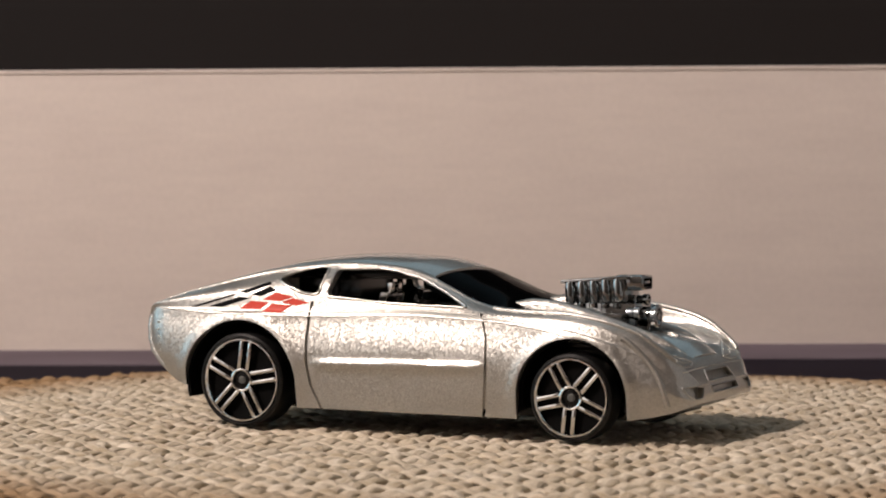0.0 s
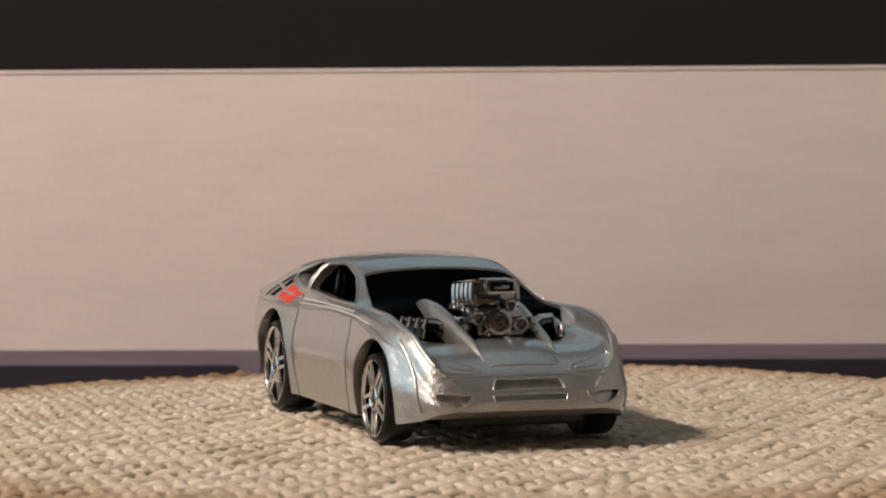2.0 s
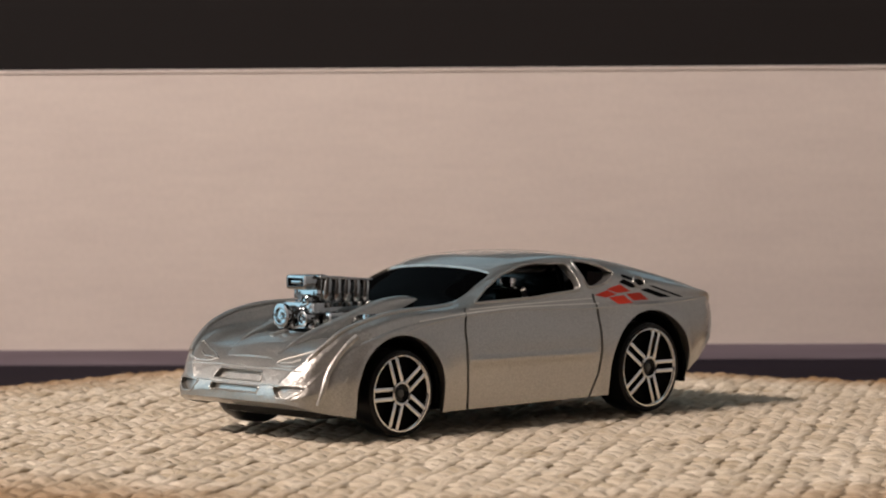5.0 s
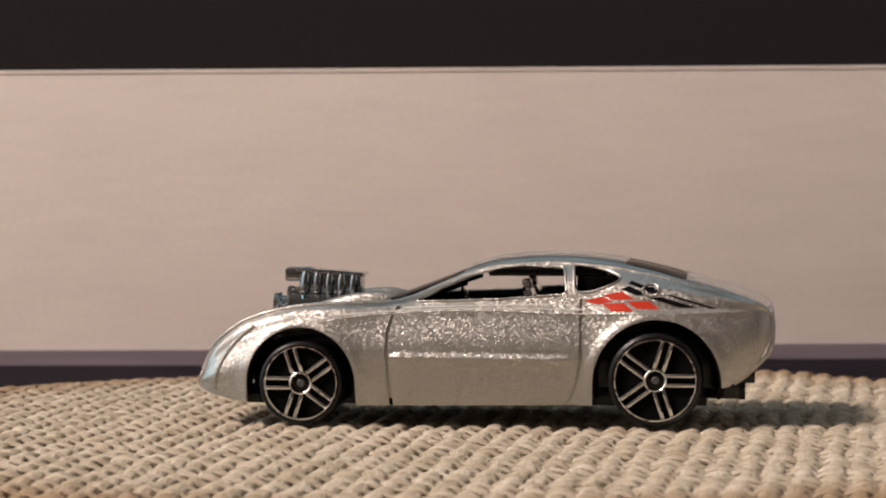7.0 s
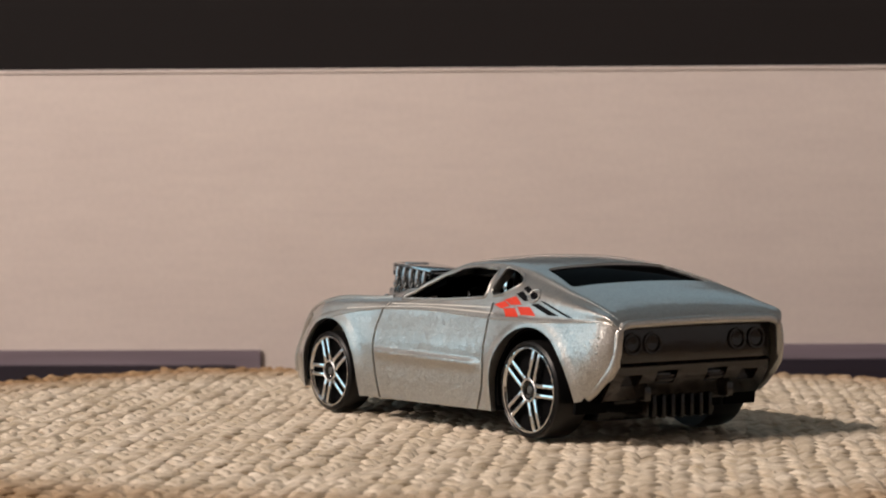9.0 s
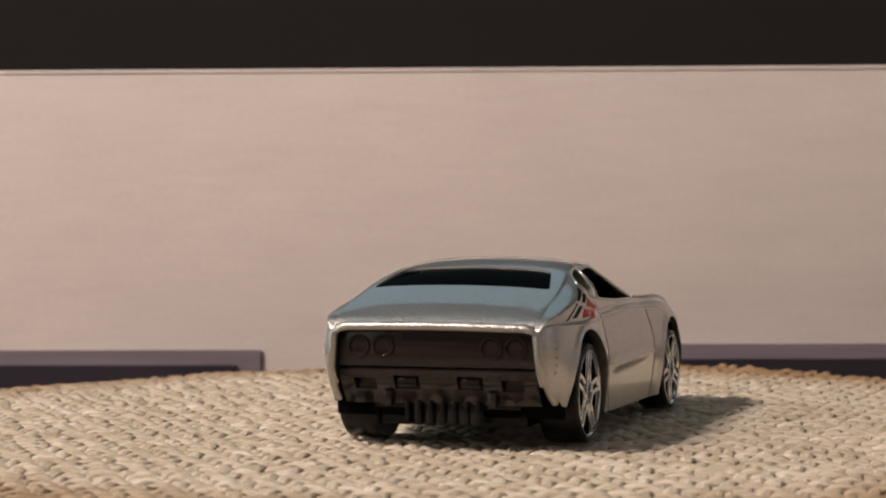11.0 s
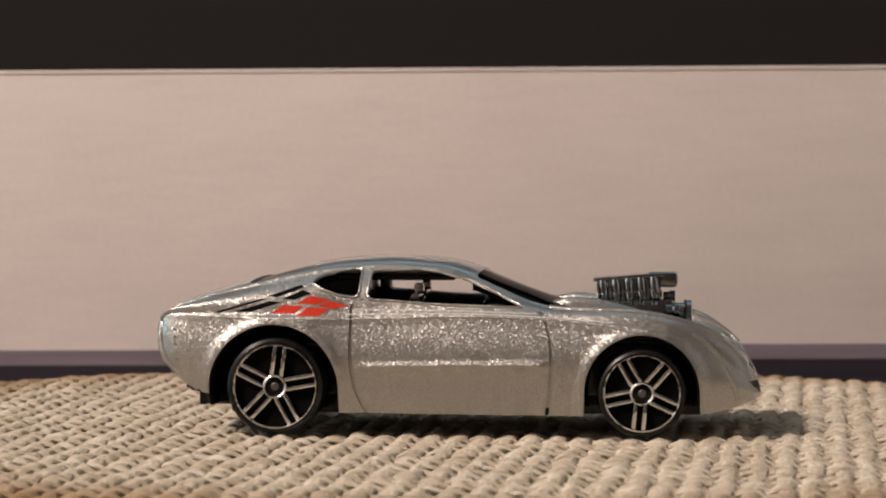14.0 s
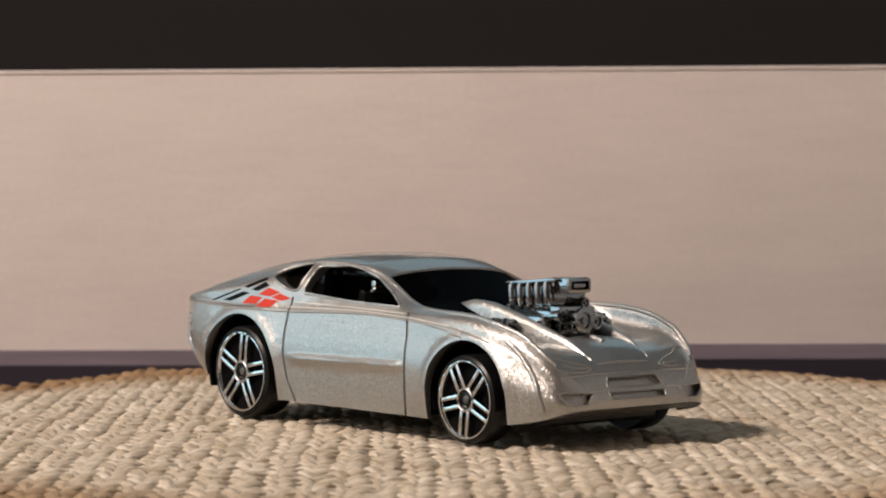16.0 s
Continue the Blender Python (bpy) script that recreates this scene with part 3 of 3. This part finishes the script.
def build_engine(car):
    """The chrome blower engine that stands out of the bonnet."""
    e = part("engine", block(16.8, 27.0, -3.0, 3.0, 12.0, 16.6, 0.4), DARKCHROME, car, "chrome supercharged engine")
    tilt = Matrix.Translation((21, 0, 18)) @ Matrix.Rotation(radians(-4.5), 4, "Y") @ Matrix.Translation((-21, 0, -18))
    part("blower", block(17.0, 25.4, -2.5, 2.5, 16.3, 19.6, 0.5, tilt), DARKCHROME, e)
    part("blower_plate", block(16.7, 25.9, -2.9, 2.9, 19.3, 19.75, 0.15, tilt), DARKCHROME, e)
    for side in (-1, 1):
        for k in range(5):
            x = 17.9 + k * 1.65
            bm = bmesh.new()
            lathe_into(bm, [(0.001, 16.6), (0.55, 16.6), (0.66, 17.0), (0.62, 18.8), (0.45, 19.4), (0.001, 19.5)], 14, "Z", (x, side * 2.75, 0))
            bmesh.ops.transform(bm, matrix=tilt, verts=bm.verts)
            part("lobe", bm, DARKCHROME, e)
            part("bolt", lathe([(0.001, 16.0), (0.5, 16.0), (0.5, 16.5), (0.001, 16.7)], 10, "Z", (x, side * 3.25, 0)), DARKCHROME, e)
        part("valve_cover", block(17.2, 26.0, side * 4.3 - 0.9, side * 4.3 + 0.9, 13.6, 15.4, 0.4), DARKCHROME, e)
    part("scoop", carve(block(23.6, 27.5, -2.0, 2.0, 18.2, 20.15, 0.45), [block(26.6, 29, -1.5, 1.5, 18.65, 19.75, 0.0)]), DARKCHROME, e, "chrome air scoop")
    part("scoop_bar", block(26.8, 27.45, -1.0, 1.0, 18.95, 19.4, 0.12), DARKCHROME, e)
    # black plate put in for the shade inside the scoop
    part("scoop_shade_plate", block(26.5, 26.7, -1.55, 1.55, 18.6, 19.8), BLACK, e, "black plate for the shade in the scoop opening")
    for y, z, r, x0, x1 in ((-0.9, 14.9, 1.6, 26.3, 29.4), (2.2, 14.6, 1.0, 26.5, 28.4), (-3.2, 15.4, 0.9, 26.0, 27.8), (1.3, 16.9, 0.75, 25.6, 27.2)):
        part("pulley", lathe([(0.001, x0), (r * 0.8, x0), (r * 0.8, x1 - 0.9), (r, x1 - 0.7), (r, x1 - 0.1), (r * 0.8, x1), (r * 0.62, x1 - 0.02),
                              (r * 0.55, x1 - 0.3), (r * 0.3, x1 - 0.3), (r * 0.25, x1), (0.001, x1)], 28, "X", (0, y, z)), DARKCHROME, e, "chrome pulley")
    bm = bmesh.new()
    tube_into(bm, [(28.4, -2.2, 13.2), (28.5, -2.0, 15.4), (28.5, -0.9, 16.4), (28.5, 0.3, 15.6), (28.4, 0.6, 13.2)], 0.22, 8)
    part("belt_guard", bm, DARKCHROME, e)
    for side in (-1, 1):
        for k in range(4):
            x = 18.2 + 1.5 * k
            y0 = side * (11.0 - 0.55 * k)
            bm = bmesh.new()
            tube_into(bm, [(x, side * 5.2, 13.2), (x + 0.1, y0 - side * 2.2, 14.6), (x + 0.2, y0 - side * 1.1, 14.7), (x + 0.25, y0 - side * 0.3, 14.0), (x + 0.3, y0, 12.4)], 0.6, 10)
            part("exhaust_header", bm, DARKCHROME, e, "chrome exhaust header")


def build_car():
    car = tagged(new("toy_car"), "silver die-cast toy coupe with chrome engine and red decals on cloth", "toy car")
    body = part("body", body_shell(), SILVER, car, "sparkling silver painted body", 28)

    # tinted screens, a hair under the skin
    def pane(name, x0, x1, outline):
        bm = carve(loft(x0, x1, 0.6, 0.28, 5.0), [loft(x0 - 1, x1 + 1, 0.6, 0.75, 3.0)])
        cutter = bmesh.new()
        prism_into(cutter, outline, 13.5, 30, "Z")
        bm = carve(bm, [cutter], "INTERSECT")
        part(name, bm, TINT, car, "dark tinted window")
    pane("windscreen", 1.5, 16.6, [(1.5, 10.6), (9.0, 11.9), (15.8, 12.9), (16.3, 0), (15.8, -12.9), (9.0, -11.9), (1.5, -10.6)])
    pane("rear_window", -28.6, -18.2, [(-18.4, 9.7), (-28.2, 11.8), (-28.2, -11.8), (-18.4, -9.7)])

    # ribs that flank the engine
    rib_top = curve((11.6, 16.7), (14, 17.15), (17, 16.95), (20, 16.3), (24, 15.1), (28, 13.8), (31, 12.75), (34.6, 10.55))
    for side in (-1, 1):
        bm, rings = bmesh.new(), []
        for x in np.linspace(11.6, 34.6, 38):
            t = (x - 11.6) / 23.0
            zt, y = rib_top(x), 5.7 - 0.9 * t
            w = 0.25 + 0.75 * math.sin(math.pi * min(1, 0.12 + t * 0.92)) ** 0.6
            d = 3.0 if x < 28 else 3.0 - (x - 28) * 0.25
            rings.append([bm.verts.new((x, side * (y + dy), z)) for dy, z in
                          ((-w, zt - d), (-w * 0.85, zt - 0.8), (-w * 0.5, zt - 0.15), (0, zt), (w * 0.5, zt - 0.15), (w * 0.85, zt - 0.8), (w, zt - d))])
        for a, b in zip(rings, rings[1:]):
            for k in range(7):
                bm.faces.new((a[k], a[(k + 1) % 7], b[(k + 1) % 7], b[k]))
        bm.faces.new(rings[0])
        bm.faces.new(rings[-1][::-1])
        part("bonnet_rib", bm, SILVER, body, "silver bonnet rib", 60)
    # the raised middle of the bonnet between the ribs
    bm, rings = bmesh.new(), []
    for x in np.linspace(28.3, 35.2, 16):
        up = curve((28.3, 12.85), (30, 12.7), (33, 11.75), (35.2, 10.15))(x)
        rings.append([bm.verts.new((x, y, z)) for y, z in ((-5.0, up - 2.6), (-5.0, up - 0.25), (-3.5, up), (0, up + 0.12), (3.5, up), (5.0, up - 0.25), (5.0, up - 2.6))])
    for a, b in zip(rings, rings[1:]):
        for k in range(7):
            bm.faces.new((a[k], a[(k + 1) % 7], b[(k + 1) % 7], b[k]))
    bm.faces.new(rings[0])
    bm.faces.new(rings[-1][::-1])
    part("bonnet_middle", bm, SILVER, body, "silver middle of the bonnet", 40)
    bm = bmesh.new()
    pts = [(x, 0, curve((28.3, 12.85), (30, 12.7), (33, 11.75), (35.2, 10.15))(x) + 0.1) for x in np.linspace(28.8, 31.6, 8)]
    tube_into(bm, pts, 0.35, 8)
    part("centre_rib", bm, SILVER, body)

    half = [(-33.4, 13.7, 5.9), (-34.8, 13.6, 6.8), (-36.4, 13.5, 8.2), (-37.7, 13.3, 9.6), (-38.3, 13.0, 11.2), (-38.4, 12.9, 12.8),
            (-38.35, 12.7, 14.0), (-38.2, 12.2, 14.75), (-38.15, 11.2, 14.95), (-38.15, 6.0, 15.05)]
    rim = half + [(-38.15, 0, 15.1)] + [(x, -y, z) for x, y, z in half[::-1]]
    part("tail_rim", tube(rim, 0.55, 10), SILVER, body, "bright silver rim round the tail", 60)

    # nose: raised rims round the slots, headlamp outlines and creases
    tree = BVHTree.FromBMesh(loft(28, 38, 0.5))

    def on_nose(y, z):
        hit = tree.ray_cast(Vector((60, y, z)), Vector((-1, 0, 0)))[0]
        return hit if hit else Vector((37, y, z))
    def nose_line(name, pairs, r, closed=True, label=""):
        pts = []
        ends = list(zip(pairs, pairs[1:] + pairs[:1])) if closed else list(zip(pairs, pairs[1:]))
        for (ya, za), (yb, zb) in ends:
            n = max(2, int(abs(yb - ya) + abs(zb - za)))
            pts += [on_nose(ya + (yb - ya) * k / n, za + (zb - za) * k / n) for k in range(n)]
        part(name, tube(pts, r, 6, closed), SILVER, body, label, 60)
    for k, outline in enumerate(NOSE_SLOTS):
        nose_line("grille_rim" if k < 2 else "fog_lamp_rim", list(outline), 0.13)
    for side in (-1, 1):
        leaf = rounded([(side * y, z) for y, z in ((5.6, 9.55), (7.2, 9.2), (9.4, 9.25), (11.4, 9.7), (12.1, 10.8), (11.5, 11.4), (9.0, 10.6), (7.0, 10.1))], 0.4)
        nose_line("headlamp_outline", list(leaf), 0.13, True, "raised headlamp outline")
        nose_line("headlamp_crease", [(side * y, z) for y, z in ((6.6, 9.65), (8.6, 9.75), (10.8, 10.5))], 0.12, False)
        nose_line("bumper_crease", [(side * y, z) for y, z in ((0.1, 8.95), (6, 8.9), (12.2, 8.75))], 0.12, False)
        nose_line("bumper_line", [(side * y, z) for y, z in ((4.9, 6.98), (8, 6.98), (12.3, 7.05))], 0.12, False)

    # crests of the front wings, window rims, belt ridge and rivets on both sides
    for side in (-1, 1):
        pts = [(x, side * (edge_y(x) - 0.1), edge_z(x) - 0.12) for x in np.linspace(11.5, 35.5, 40)]
        part("wing_crest", tube(pts, 0.34, 8), SILVER, body, "sharp crest of the front wing", 60)
        line = curve((28.5, 13.6), (30.5, 12.3), (32.3, 10.6), (33.8, 8.6), (34.7, 6.6), (35.2, 4.4))
        pts = [(x, side * (skin_y(x, line(x)) - 0.08), line(x)) for x in np.linspace(29.5, 35.15, 30)]
        part("nose_corner", tube(pts, 0.36, 8), SILVER, body, "sharp corner edge of the nose", 60)
        for outline in (DOOR_WINDOW, QUARTER_WINDOW):
            ring = []
            line = rounded(outline, 0.7)
            for (xa, za), (xb, zb) in zip(line, line[1:] + line[:1]):
                n = max(1, int(math.hypot(xb - xa, zb - za) / 0.8))
                ring += [(xa + (xb - xa) * k / n, za + (zb - za) * k / n) for k in range(n)]
            part("window_rim", tube([(x, side * (skin_y(x, z) - 0.02), z) for x, z in ring], 0.2, 6, True), SILVER, body, "raised silver window rim", 60)
        line = curve((-37, 15.3), (-24, 14.75), (-13.9, 14.7), (1, 15.05), (11, 14.7), (18, 14.0), (22.5, 13.1))
        pts = [(x, side * (skin_y(x, line(x)) - 0.03), line(x)) for x in np.linspace(-36.5, 22.5, 60)]
        part("belt_ridge", tube(pts, 0.13, 6), SILVER, body)
        for k in range(5):
            z = 9.6 + 0.95 * k
            part("rivet", lathe([(0.001, -0.1), (0.17, -0.1), (0.15, 0.05), (0.001, 0.07)], 10, "Y" , (-36.2 - 0.05 * k, side * skin_y(-36.2, z), z)), SILVER, body)

    # prints on both sides
    for side in (-1, 1):
        for q in ([(-31.3, 15.55), (-25.4, 17.25), (-24.6, 17.25), (-30.4, 15.55)], [(-28.6, 15.65), (-24.2, 16.95), (-22.7, 16.8), (-26.5, 15.65)],
                  [(-24.2, 17.65), (-20.3, 19.0), (-19.9, 18.65), (-23.2, 17.5)], [(-22.4, 17.3), (-20.0, 18.35), (-18.9, 17.95), (-21.0, 17.15)]):
            part("black_stripe", conform(q, side), INK, body, "black printed stripe")
        for q in ([(-23.9, 15.45), (-22.4, 16.45), (-19.8, 16.35), (-20.9, 15.45)], [(-20.6, 16.7), (-18.9, 17.65), (-16.4, 17.1), (-18.2, 16.55)],
                  [(-20.5, 15.15), (-19.2, 16.2), (-16.5, 16.0), (-17.8, 15.1)], [(-17.9, 16.4), (-16.4, 16.95), (-14.1, 16.4), (-15.9, 16.0)]):
            part("red_patch", conform(q, side), RED, body, "red printed patch")
        for line in (curve((-13.4, 16.0), (0, 15.75), (9.8, 15.45)), curve((-14.5, 15.3), (0, 15.42), (10, 15.05), (20, 14.35))):
            x0, x1 = (-13.3, 9.8) if line(-13) > 15.6 else (-14.4, 19.5)
            bm, rows = bmesh.new(), []
            for x in np.linspace(x0, x1, 40):
                rows.append([bm.verts.new((x, side * (skin_y(x, line(x) + dz) + lift), line(x) + dz)) for dz, lift in ((-0.07, -0.1), (-0.07, 0.025), (0.07, 0.025), (0.07, -0.1))])
            for a, b in zip(rows, rows[1:]):
                for k in range(4):
                    bm.faces.new((a[k], a[(k + 1) % 4], b[(k + 1) % 4], b[k]))
            part("pinstripe", bm, PALE, body, "thin pale printed pinstripe")
    for rx, rz, r, mat in ((1.1, 0.72, 0.18, SILVER), (0.5, 0.32, 0.12, INK)):
        ring = [(-22.8 + rx * math.cos(a), 17.85 + rz * math.sin(a)) for a in np.linspace(0, 2 * math.pi, 24, endpoint=False)]
        part("fuel_cap_ring", tube([(x, skin_y(x, z) + 0.03, z) for x, z in ring], r, 6, True), mat, body, "small round fuel cap ring", 60)

    # black chassis, tail insert and cabin floor
    chassis = part("chassis", block(-30.0, 31.5, -9.4, 9.4, 2.3, 4.6, 0.4), BLACK, car, "black plastic chassis")
    part("inner_floor", block(-33.0, 26.5, -9.4, 9.4, 4.6, 11.4, 0.4), BLACK, chassis)
    part("side_floor", block(-13.6, 13.6, -14.0, 14.0, 2.6, 8.0, 0.4), BLACK, chassis)
    part("bay_floor", block(14.0, 26.5, -9.4, 9.4, 11.4, 12.0), BLACK, chassis)
    for (xc, zc, r), low in ((FRONT, 11.9), (REAR, 9.6)):
        for side in (-1, 1):
            arc = [(xc + (r + 0.1) * math.cos(a), zc + (r + 0.1) * math.sin(a)) for a in np.linspace(-0.25, math.pi + 0.25, 30)]
            arc += [(xc + (r - 0.35) * math.cos(a), zc + (r - 0.35) * math.sin(a)) for a in np.linspace(math.pi + 0.25, -0.25, 30)]
            lo, hi = sorted((side * low, side * 14.5))
            liner = bmesh.new()
            prism_into(liner, arc, lo, hi)
            part("wheel_well", liner, WELL, chassis, "black wheel well")
    for x in (23.2, -23.4):
        part("axle", lathe([(0.001, -13), (0.6, -13), (0.6, 13), (0.001, 13)], 12, "Y", (x, 0, 5.6)), CHROME, chassis)

    tail = part("tail_panel", block(-37.3, -34.5, -12.55, 12.55, 10.0, 14.6, 0.5), GLOSS, car, "black plastic tail panel")
    lower = bmesh.new()
    prism_into(lower, [(-36.6, 10.2), (-37.2, 9.6), (-36.8, 8.4), (-34.6, 5.4), (-32.5, 5.0), (-32.5, 10.2)], -12.4, 12.4)
    part("tail_valance", carve(lower, [block(-40, -35.6, s * 4.0 - 1.6, s * 4.0 + 1.6, 7.3, 9.0) for s in (-1, 1)] + [block(-40, -35.4, s * 9.3 - 1.4, s * 9.3 + 1.4, 7.2, 8.6) for s in (-1, 1)]), GLOSS, tail)
    for y in (-9.9, -6.8, 6.8, 9.9):
        part("tail_lamp", lathe([(0.001, -37.3), (0.85, -37.35), (1.0, -37.25), (1.15, -37.55), (1.4, -37.55), (1.45, -37.0), (0.001, -37.0)], 28, "X", (0, y, 12.5)), GLOSS, tail, "round black tail lamp")
    for s in (-1, 1):
        part("exhaust_box", block(-36.4, -35.0, s * 4.0 - 1.3, s * 4.0 + 1.3, 7.5, 8.7, 0.3), GLOSS, tail)
        part("bracket", block(-36.3, -33.0, s * 6.6 - 0.5, s * 6.6 + 0.5, 5.2, 7.0, 0.2), GLOSS, tail)
        for z in (7.85, 8.3):
            part("louvre", block(-36.75, -36.3, s * 4.0 - 1.2, s * 4.0 + 1.2, z - 0.09, z + 0.09), GLOSS, tail)
    diffuser = part("diffuser", block(-34.2, -30.0, -4.9, 4.9, 2.9, 5.9, 0.2), GLOSS, tail, "ribbed black diffuser")
    fin = None
    for k in range(7):
        if fin is None:
            ob = part("fin", block(-35.0, -34.1, -0.28, 0.28, 2.8, 5.7, 0.12), BLACK, diffuser)
            fin = ob.data
        else:
            ob = new("fin", fin)
            ob.parent = diffuser
        ob.location = (0, (-4.5 + 1.5 * k) * MM, 0)

    # cabin
    cabin = part("interior", block(-16.0, 13.0, -12.6, 12.6, 8.2, 15.4, 0.5), BLACK, car, "black and chrome interior")
    for s in (-1, 1):
        seat = bmesh.new()
        prism_into(seat, rounded([(-7.6, 15.0), (-6.4, 15.0), (-5.6, 17.4), (-6.6, 17.7)], 0.4), s * 5.4 - 2.6, s * 5.4 + 2.6)
        so = part("seat", seat, CHROME, cabin, "chrome plated seat back")
        part("headrest", block(-6.5, -5.3, s * 5.4 - 1.1, s * 5.4 + 1.1, 17.5, 18.9, 0.35), CHROME, so)
    part("headliner", block(-16.5, -1.0, -8.0, 8.0, 19.35, 20.3, 0.3), BLACK, cabin, "black roof lining")
    # filler added to block the bright view through the quarter windows
    part("cabin_filler", block(-18.6, -12.8, -8.4, 8.4, 15.2, 19.5, 0.4), BLACK, cabin, "black filler block behind the quarter windows")
    part("dashboard", block(5.0, 10.6, -9.6, 9.6, 14.4, 15.1, 0.3), BLACK, cabin)
    ring = [(2.2 + 0.5 * math.sin(a), 5.2 + 1.4 * math.cos(a), 16.3 + 1.2 * math.sin(a)) for a in np.linspace(0, 2 * math.pi, 28, endpoint=False)]
    sw = part("steering_wheel", tube(ring, 0.28, 8, True), CHROME, cabin, "chrome steering wheel")
    part("steering_column", tube([(2.2, 5.2, 16.3), (6.0, 5.2, 15.6)], 0.4, 8), CHROME, sw)
    for q in (1, -1):
        part("roll_bar", tube([(-12.4, q * 9.6, 15.2), (-12.3, q * 9.2, 18.6), (-12.2, q * 8.6, 20.6)], 0.45, 8), BLACK, cabin)

    # black blocks added inside so that no light shows through the wheel arches
    for (xc, zc, r), top in ((FRONT, 10.5), (REAR, 13.0)):
        part("arch_blocker", block(xc - r - 0.2, xc + r + 0.2, -8.6, 8.6, 3.6, top, 0.3), WELL, car, "black block added to stop light through the wheel arch")
    for s in (-1, 1):
        wheel(car, 23.2, 5.5, s, 5.55, 4.85, 4.2, 216 if s > 0 else 228)
        wheel(car, -23.4, 6.15, s, 6.2, 5.35, 5.2, 180 if s > 0 else 190)
    build_engine(car)
    return car


build_room()
build_box()
turntable, cloth = build_turntable()
toy_car = build_car()


def motions():
    spin = [(t, pose(0, 0, 0, 0, 0, a)) for t, a in TURN]
    walk(turntable, spin)
    walk(cloth, [(t, pose(0, 0, 0, 0, 0, a - 2.3)) for t, a in TURN])
    walk(toy_car, [(t, m @ Matrix.Translation(-OFF)) for t, m in spin])


motions()
